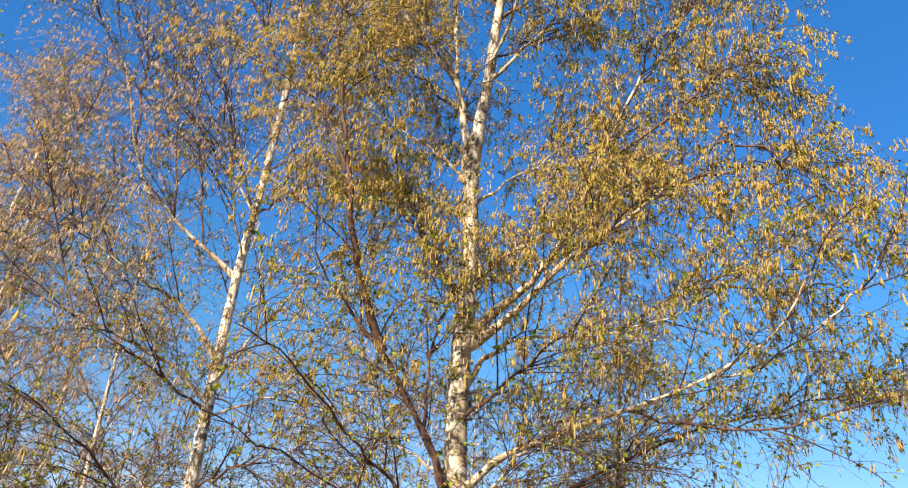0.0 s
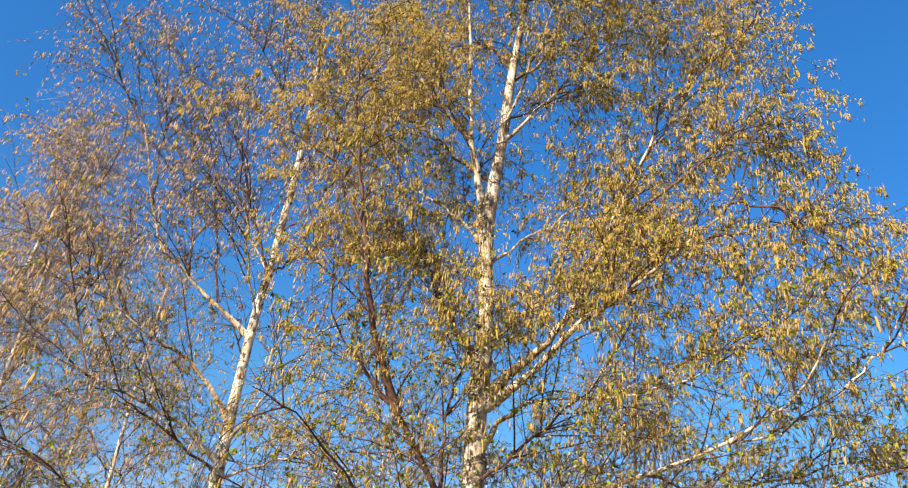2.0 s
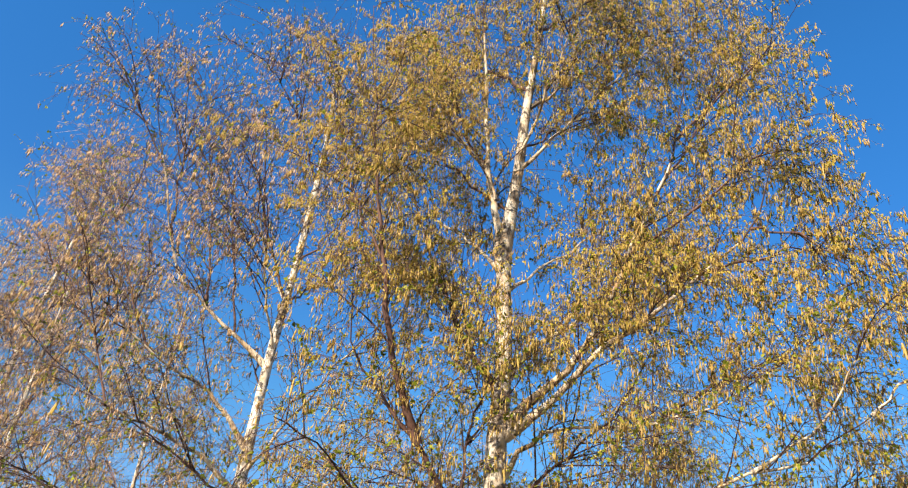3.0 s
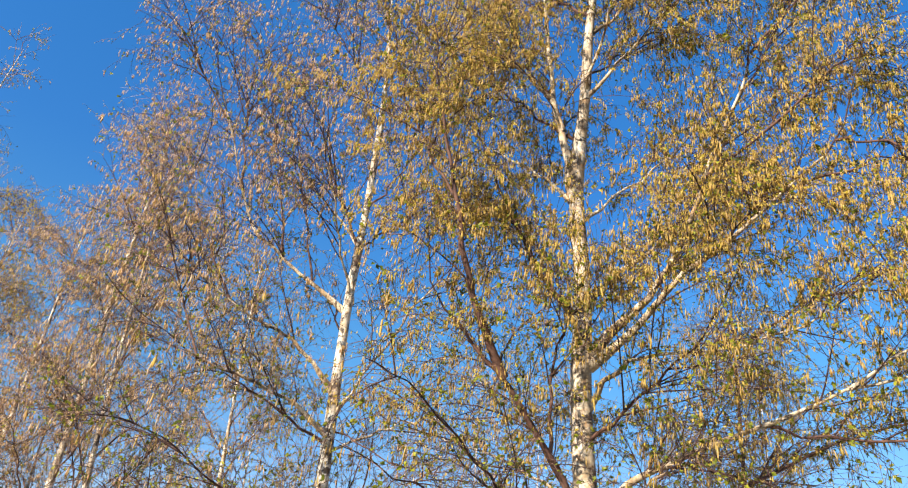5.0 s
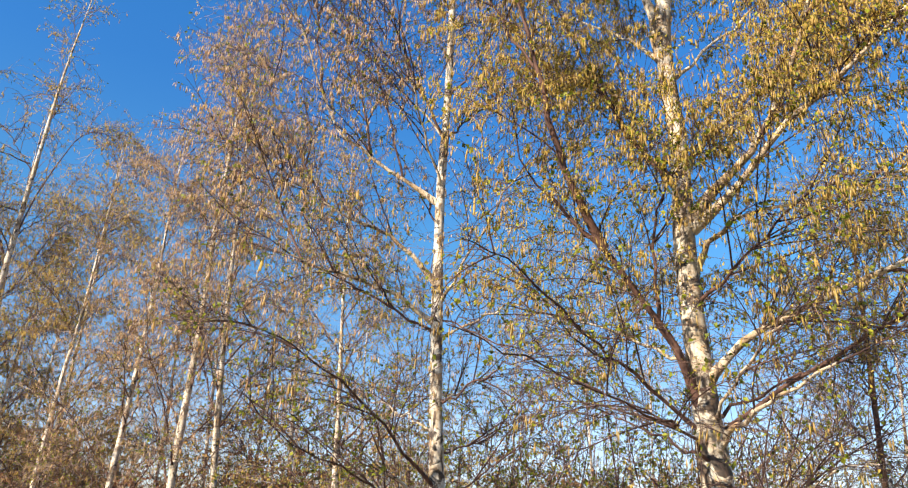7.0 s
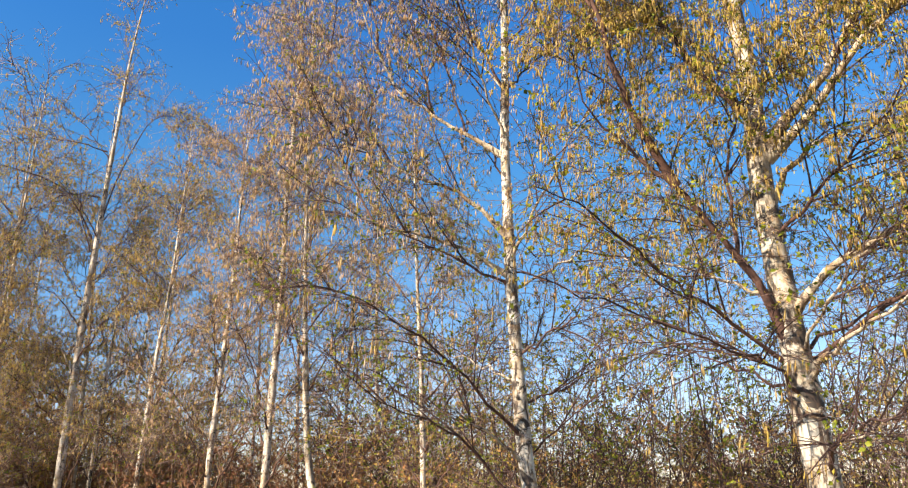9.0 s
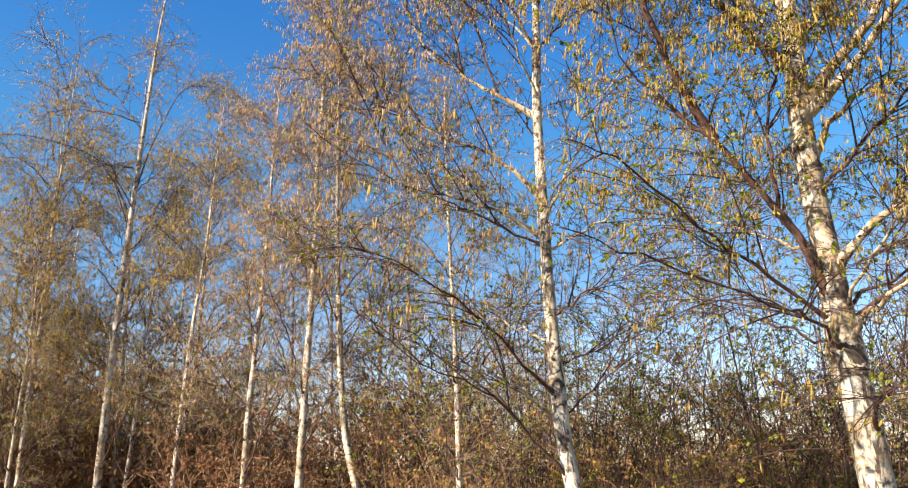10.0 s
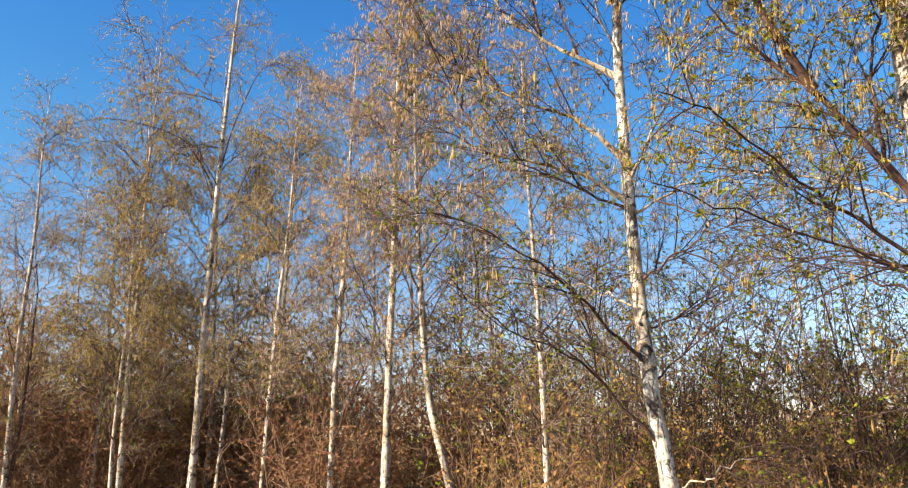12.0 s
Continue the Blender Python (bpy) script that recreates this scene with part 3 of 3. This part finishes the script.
birch("slender silver birch with white trunk and tan catkins",
      [(-1.76, 5.10, -0.05), (-1.84, 5.08, 1.1), (-1.91, 5.05, 1.73), (-1.95, 5.04, 2.4), (-1.97, 5.03, 3.03), (-1.98, 5.02, 3.96),
       (-1.96, 5.01, 4.49), (-1.94, 4.99, 5.2), (-1.94, 4.96, 6.0), (-1.97, 4.92, 6.6), (-2.0, 4.9, 7.1)],
      [0.09, 0.068, 0.060, 0.053, 0.048, 0.041, 0.036, 0.033, 0.024, 0.014, 0.004],
      [([(-1.98, 5.02, 3.90), (-2.25, 4.94, 4.09), (-2.49, 4.85, 4.27), (-2.70, 4.78, 4.46), (-2.85, 4.72, 4.78), (-3.08, 4.61, 5.41), (-3.24, 4.53, 5.83), (-3.42, 4.42, 6.6)], 0.026, False),
       ([(-1.98, 5.02, 3.30), (-2.27, 4.86, 3.61), (-2.49, 4.72, 3.70), (-2.81, 4.45, 3.89), (-3.10, 4.17, 4.16)], 0.028, False),
       ([(-1.97, 5.03, 3.0), (-2.22, 4.83, 3.18), (-2.48, 4.62, 3.27), (-2.70, 4.40, 3.30), (-3.02, 3.99, 3.51)], 0.028, False),
       ([(-1.92, 5.05, 1.9), (-2.06, 4.80, 2.13), (-2.19, 4.50, 2.34), (-2.33, 4.13, 2.51), (-2.45, 3.80, 2.63), (-2.56, 3.40, 2.66)], 0.018, True),
       ([(-1.88, 5.06, 1.40), (-2.13, 4.69, 1.83), (-2.24, 4.36, 1.98), (-2.36, 4.01, 2.05), (-2.47, 3.64, 2.21)], 0.015, True),
       ([(-1.98, 5.03, 3.05), (-1.71, 4.98, 2.94), (-1.42, 4.93, 2.76), (-1.15, 4.85, 2.6)], 0.010, True),
       ([(-1.90, 5.06, 1.80), (-1.69, 5.20, 2.02), (-1.53, 5.32, 2.17), (-1.25, 5.48, 2.4)], 0.010, True),
       ([(-2.49, 4.85, 4.27), (-2.60, 4.80, 4.90), (-2.75, 4.70, 5.50), (-2.90, 4.60, 6.10)], 0.013, True),
       ([(-1.97, 5.01, 4.45), (-2.25, 4.90, 5.10), (-2.45, 4.80, 5.70), (-2.55, 4.70, 6.20)], 0.014, True),
       ([(-2.67, 4.58, 3.79), (-2.95, 4.50, 4.30), (-3.20, 4.40, 4.80), (-3.42, 4.30, 5.10)], 0.012, True),
       ([(-2.70, 4.40, 3.30), (-2.95, 4.45, 3.75), (-3.20, 4.45, 4.10), (-3.50, 4.35, 4.35)], 0.012, True),
       ([(-2.85, 4.72, 4.78), (-2.95, 4.70, 5.30), (-3.00, 4.65, 5.90), (-3.02, 4.60, 6.45)], 0.012, True),
       ([(-3.08, 4.61, 5.41), (-3.28, 4.52, 5.70), (-3.46, 4.42, 6.00), (-3.56, 4.36, 6.25)], 0.010, True),
       ([(-2.25, 4.94, 4.09), (-2.42, 4.98, 4.70), (-2.62, 5.00, 5.40), (-2.75, 5.00, 6.10)], 0.013, True)],
      23, auto=[(10, 3.2, 6.6, 1.0, 1.0, 0.3), (9, 1.3, 3.2, 0.9, 0.4, 0)], cell=0.25, most=16, thin=(1.7, 3.0, 0.3), bare=0.28,
      bough=dict(per_metre=8.0), side=dict(per_metre=5.5), whip=dict(per_metre=4.0), sprig=dict(per_metre=14.0, steps=3),
      leaves=1.0, leaf_size=(0.014, 0.028), buds=1.2, bud_size=(0.012, 0.024), catkins=0.95, catkin_size=(0.040, 0.074), bud_mat=BUD_TAN, catkin_band=(2.2, 4.2), catkin_mat=CATKIN_TAN,
      bark=BARK_WHITE, singles=200, single_zone=lambda p: (p[:, 1] < 4.9) & (p[:, 2] < 4.5))

# ---------------------------------------------------------------- the young birches behind
FAR = [
    # foot x, y; way per metre of height x, y; height; radius; crown from; limb length; catkins; seed
    (-10.50, 5.80, 0.000, 0.000, 6.3, 0.050, 1.8, 0.85, 0.9, 31),
    (-9.39, 6.64, 0.004, 0.006, 7.3, 0.048, 2.2, 1.00, 1.0, 32),
    (-9.03, 6.28, 0.004, 0.000, 4.6, 0.034, 1.8, 0.70, 0.8, 33),
    (-9.96, 6.69, 0.000, 0.000, 5.6, 0.036, 1.8, 0.80, 0.8, 34),
    (-8.33, 6.88, 0.010, 0.012, 8.9, 0.066, 2.4, 1.05, 1.0, 35),
    (-8.68, 7.54, 0.032, 0.038, 6.0, 0.040, 2.0, 0.90, 1.0, 36),
    (-7.24, 6.90, 0.040, 0.040, 6.2, 0.042, 2.0, 0.90, 1.0, 37),
    (-6.14, 6.85, 0.028, 0.024, 6.4, 0.046, 2.0, 0.95, 1.5, 38),
    (-5.31, 6.77, 0.016, 0.012, 7.3, 0.058, 2.6, 1.15, 1.8, 39),
    (-3.10, 6.05, -0.026, -0.012, 5.0, 0.038, 1.4, 0.85, 0.7, 41),
    (0.92, 6.95, 0.020, -0.003, 5.2, 0.040, 1.6, 0.80, 0.5, 42),
]
FAR_LABELS = {31: "young birch with reddish twigs at the end of the row", 35: "tall young birch whose white leader rises bare above its crown",
              33: "short thin birch close beside a taller birch", 42: "thin dark-stemmed young birch with few catkins",
              39: "young birch with a dense crown of tan catkins", 41: "slim young birch with pale stem in green undergrowth"}
ARCHES = {31: [([(-10.50, 5.82, 0.20), (-10.44, 5.90, 1.80), (-10.43, 5.92, 3.20), (-10.50, 5.82, 4.30)], 0.045, True)],
          32: [([(-9.42, 6.57, 5.53), (-9.49, 6.47, 6.10), (-9.55, 6.37, 6.37), (-9.61, 6.28, 6.68)], 0.014, True),
               ([(-9.41, 6.57, 5.15), (-9.61, 6.29, 5.44), (-9.80, 5.98, 5.43), (-9.91, 5.81, 5.20)], 0.013, True),
               ([(-9.41, 6.57, 4.82), (-9.28, 6.75, 5.35), (-9.13, 6.95, 5.56), (-9.01, 7.11, 5.48)], 0.013, True)],
          35: [([(-8.31, 6.90, 4.75), (-8.48, 6.69, 5.23), (-8.65, 6.48, 5.45), (-8.95, 6.07, 5.55), (-9.21, 5.67, 5.51), (-9.40, 5.36, 5.34)], 0.018, True),
               ([(-8.28, 6.93, 5.98), (-8.54, 6.62, 6.05), (-8.81, 6.27, 6.01), (-9.01, 5.97, 5.84)], 0.013, True),
               ([(-8.31, 6.90, 4.59), (-8.41, 6.78, 5.02), (-8.44, 6.74, 5.42), (-8.45, 6.73, 5.80)], 0.013, True),
               ([(-8.28, 6.93, 4.86), (-8.18, 7.05, 5.54), (-8.04, 7.20, 6.25), (-7.88, 7.38, 6.62), (-7.68, 7.58, 6.60), (-7.50, 7.76, 6.18)], 0.016, True),
               ([(-8.31, 6.90, 4.15), (-8.16, 7.07, 4.40), (-7.99, 7.27, 5.12), (-7.76, 7.50, 5.48), (-7.62, 7.64, 5.56)], 0.014, True),
               ([(-8.29, 6.92, 5.33), (-8.51, 6.66, 5.33), (-8.68, 6.44, 5.09), (-8.83, 6.24, 4.62)], 0.012, True),
               ([(-8.31, 6.90, 3.61), (-8.50, 6.68, 3.97), (-8.68, 6.44, 4.10), (-8.86, 6.20, 4.04)], 0.013, True),
               ([(-8.32, 6.88, 3.05), (-8.40, 6.80, 3.28), (-8.50, 6.65, 3.38), (-8.65, 6.50, 3.40)], 0.018, False)]}
BENDS = {35: 0.19}   # how far a leader leans over at its tip
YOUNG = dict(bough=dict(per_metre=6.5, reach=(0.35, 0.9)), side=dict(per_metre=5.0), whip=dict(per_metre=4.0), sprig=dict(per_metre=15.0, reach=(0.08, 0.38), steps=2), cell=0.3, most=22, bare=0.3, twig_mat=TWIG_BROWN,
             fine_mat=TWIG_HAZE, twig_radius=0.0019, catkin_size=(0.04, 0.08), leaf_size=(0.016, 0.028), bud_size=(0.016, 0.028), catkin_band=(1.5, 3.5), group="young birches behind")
for x, y, dx, dy, h, r, low, limb, cat, seed in FAR:
    birch(FAR_LABELS.get(seed, "young white-stemmed birch in a row behind others"),
          [(x + dx * z + 0.64 * BENDS.get(seed, 0) * (z / h)**4, y + dy * z + 0.77 * BENDS.get(seed, 0) * (z / h)**4 + 0.02 * math.sin(z * 2 + seed), z) for z in np.linspace(-0.05, h, 7)],
          [r * 1.05, r * 0.88, r * 0.78, r * 0.65, r * 0.48, r * 0.28, 0.005], ARCHES.get(seed, []), seed, auto=[(20, low * 0.65, h * 0.92, limb, 1.1, 0.8) if seed not in (32, 35) else (12, low * 0.65, 5.3, limb, 1.0, 0.4),
                (1, h * 0.7, h * 0.8, 0.3, 1.2, 0)],
          sides=8, bark=TWIG_BROWN if seed == 42 else BARK_FAR, catkin_mat=CATKIN_TAN if seed in (31, 38, 39) else CATKIN,
          leaves=0.5 if seed in (31, 38, 39) else 0.8, buds=1.4 if seed in (31, 38, 39) else 3.0, bud_mat=BUD_TAN if seed in (31, 38, 39) else BUD_OLIVE, catkins=cat * (0.45 if seed in (31, 38, 39) else 0.75), **YOUNG)
birch("young birch with a crooked stem bent near the ground",
      [(-4.30, 7.00, -0.05), (-4.55, 6.83, 1.02), (-4.72, 6.71, 1.91), (-4.78, 6.66, 2.96), (-4.82, 6.64, 3.8), (-4.84, 6.62, 5.0), (-4.86, 6.6, 6.9)],
      [0.055, 0.048, 0.042, 0.034, 0.026, 0.018, 0.004], [], 40, auto=[(16, 2.4, 6.6, 1.0, 1.2, 0.5)],
      sides=8, bark=BARK_FAR, catkin_mat=CATKIN_TAN, leaves=0.5, buds=1.5, catkins=0.8, **YOUNG)

far_row = birch("thin young birch among many in a distant stand",
                [(-7.5, 12.0, -0.05), (-7.5, 12.0, 1.5), (-7.45, 12.05, 3.2), (-7.4, 12.0, 5.0), (-7.4, 12.0, 7.0)],
                [0.05, 0.04, 0.03, 0.018, 0.004], [], 61, auto=[(15, 0.7, 6.7, 1.2, 1.1, 0.6)],
                bough=dict(per_metre=5.0, reach=(0.4, 0.9)), side=dict(per_metre=4.0), whip=dict(per_metre=2.5), sprig=dict(per_metre=10.0, reach=(0.1, 0.45), steps=2),
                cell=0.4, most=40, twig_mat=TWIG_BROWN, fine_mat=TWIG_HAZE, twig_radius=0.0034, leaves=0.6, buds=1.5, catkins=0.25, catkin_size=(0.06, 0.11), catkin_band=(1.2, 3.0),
                leaf_size=(0.024, 0.04), bud_size=(0.02, 0.034), sides=6, bark=BARK_FAR, group="distant birches")
stand = random.Random(9)
for i in range(25):
    d, a = (stand.uniform(11.8, 16) if i < 14 else stand.uniform(9.5, 13)), radians((66 - 2.7 * i if i < 14 else 30 - 4.0 * (i - 14)) + stand.uniform(-1, 1))
    m = pose(-math.sin(a) * d, math.cos(a) * d, -0.05, 0, 0, stand.uniform(0, 360))
    ob = far_row if i == 0 else copy_thing(far_row, m)
    ob.matrix_basis = m
    k = stand.uniform(0.85, 1.12) * (0.7 if i < 3 else 1.0) if i < 14 else stand.uniform(0.6, 0.8)
    ob.scale = (k, k, k)


# ---------------------------------------------------------------- thicket
def bush(name, label, category, seed, stems, height, lean, leaf_mat, leaves, leaf_size, twig_mat, stem_radius, group, twig_radius=0.0022):
    """Many thin stems from one foot with side twigs and leaves."""
    rng = np.random.default_rng(seed)
    root = tagged(new(name), label, category, group)
    az = rng.uniform(0, 2 * np.pi, stems)
    foot = np.c_[np.cos(az), np.sin(az), 0 * az] * rng.uniform(0, 0.35, stems)[:, None]
    foot[:, 2] = -0.05
    h = height * rng.uniform(0.55, 1.0, stems)
    out = np.c_[np.cos(az), np.sin(az), 0 * az] * (lean * rng.uniform(0.2, 1.0, stems) * h)[:, None]
    u = np.linspace(0, 1, 9)[None, :, None]
    c = foot[:, None] + out[:, None] * u**1.3 + np.array([0, 0, 1.0]) * h[:, None, None] * u
    c[:, 1:] += np.cumsum(0.035 * rng.normal(size=(stems, 8, 3)), 1)
    r = np.linspace(1, 0.3, 9)[None] * stem_radius * rng.uniform(0.6, 1.2, (stems, 1))
    for i in range(stems):
        v, f = tubes(c[i:i + 1], r[i:i + 1], 5)
        part("stem", mesh_of("stem", v, [f], twig_mat), root)
    b, bl = grow(rng, c, h, 5.0, 0.05, (0.3, 0.95), 0.7, 0.25, 0.06, 4, 0.2)
    s, sl = grow(rng, b, bl, 7.5, 0.1, (0.12, 0.4), 0.55, 0.1, 0.2, 2, 0.2)
    v1, f1 = tubes(b, np.linspace(1, 0.5, 4)[None] * np.full((len(b), 1), twig_radius * 1.4), 3)
    v2, f2 = tubes(s, np.linspace(1, 0.6, 2)[None] * np.full((len(s), 1), twig_radius), 3)
    part("twig_spray", mesh_of("twig_spray", np.vstack([v1, v2]), [f1, f2 + len(v1)], twig_mat), root, "", "stuff")
    which = np.repeat(np.arange(len(s)), rng.poisson(leaves, len(s)))
    p, tan = sample(s, which, rng.random(len(which)))
    way = unit(0.4 * tan + rng.normal(size=tan.shape) * 0.7 + (0, 0, -0.2))
    frames = turns(rng, -way)[:, :, [0, 2, 1]] * np.array([1, 1, -1])
    v, f = scatter(leaf_shape(None), frames, p, rng.uniform(*leaf_size, len(which)))
    part("foliage", mesh_of("foliage", v, [f], leaf_mat, False), root, "", "stuff")
    return root


def polar(az, d):
    return -math.sin(radians(az)) * d, math.cos(radians(az)) * d


def plant(thing, spots, seed):
    """The first spot takes the thing, the others copies of it, turned and scaled."""
    rng = random.Random(seed)
    for i, (az, d, k) in enumerate(spots):
        x, y = polar(az, d)
        m = pose(x, y, 0, 0, 0, rng.uniform(0, 360))
        ob = thing if i == 0 else copy_thing(thing, m)
        ob.matrix_basis = m
        ob.scale = (k, k, k * rng.uniform(0.92, 1.08))


rs = random.Random(5)
brown = bush("shrub", "leafless-looking shrub full of withered copper leaves", "shrub", 51, 26, 2.3, 0.35, DRY_LEAF, 6.5, (0.025, 0.05), TWIG_OCHRE, 0.010, "copper shrubs", 0.0036)
plant(brown, [(29 + 2.5 * i + rs.uniform(-1, 1), (9.8 if i < 7 else 12.8) + rs.uniform(-0.3, 1.2), rs.uniform(0.95, 1.1) * (1.0 if i < 7 else 1.25)) for i in range(14)]
      + [(46 + 2.4 * i + rs.uniform(-0.6, 0.6), 12.0 + rs.uniform(-0.1, 0.3), rs.uniform(0.7, 0.9)) for i in range(7)]
      + [(-6 + 3.6 * i + rs.uniform(-1, 1), 11.0 + rs.uniform(-1, 1.5), rs.uniform(0.85, 1.15)) for i in range(9)], 1)
olive = bush("shrub", "tangled olive-brown shrub between birch stems", "shrub", 52, 27, 3.5, 0.3, OLIVE_LEAF, 5.0, (0.035, 0.06), TWIG_OCHRE, 0.010, "thicket shrubs", 0.0042)
plant(olive, [(43 + 2.2 * i + rs.uniform(-1, 1), 13.2 + rs.uniform(-0.8, 2.2), rs.uniform(0.95, 1.2)) for i in range(12)] + [(26 + 6.5 * i, 15 + rs.uniform(-1, 1), rs.uniform(0.95, 1.2)) for i in range(6)], 2)
low = bush("shrub", "low ochre-leaved shrub at the foot of a birch", "shrub", 53, 24, 1.7, 0.4, LOW_LEAF, 4.5, (0.02, 0.042), TWIG_OCHRE, 0.008, "low shrubs")
plant(low, [(-4 + 4.4 * i + rs.uniform(-1.5, 1.5), 7.4 + rs.uniform(-0.9, 1.6), rs.uniform(0.8, 1.15)) for i in range(9)] + [(8 + 3.0 * i, 6.5 + rs.uniform(-0.4, 0.8), rs.uniform(0.65, 0.9)) for i in range(6)], 3)
sapling = bush("sapling", "thin upright sapling with small green leaves", "sapling", 54, 7, 4.2, 0.16, LEAF, 6.5, (0.022, 0.040), TWIG, 0.011, "saplings")
plant(sapling, [(-2 + 2.3 * i + rs.uniform(-1, 1), 8.2 + rs.uniform(-1.0, 2.4), rs.uniform(0.75, 1.1)) for i in range(16)], 4)
brush = bush("shrub", "leafless brushwood of dark thin stems", "shrub", 55, 16, 3.0, 0.8, OLIVE_LEAF, 3.5, (0.02, 0.038), TWIG, 0.010, "brushwood")
plant(brush, [(-6 + 2.0 * i + rs.uniform(-1, 1), 7.4 + rs.uniform(-0.8, 2.6), rs.uniform(0.75, 1.1)) for i in range(17)], 6)
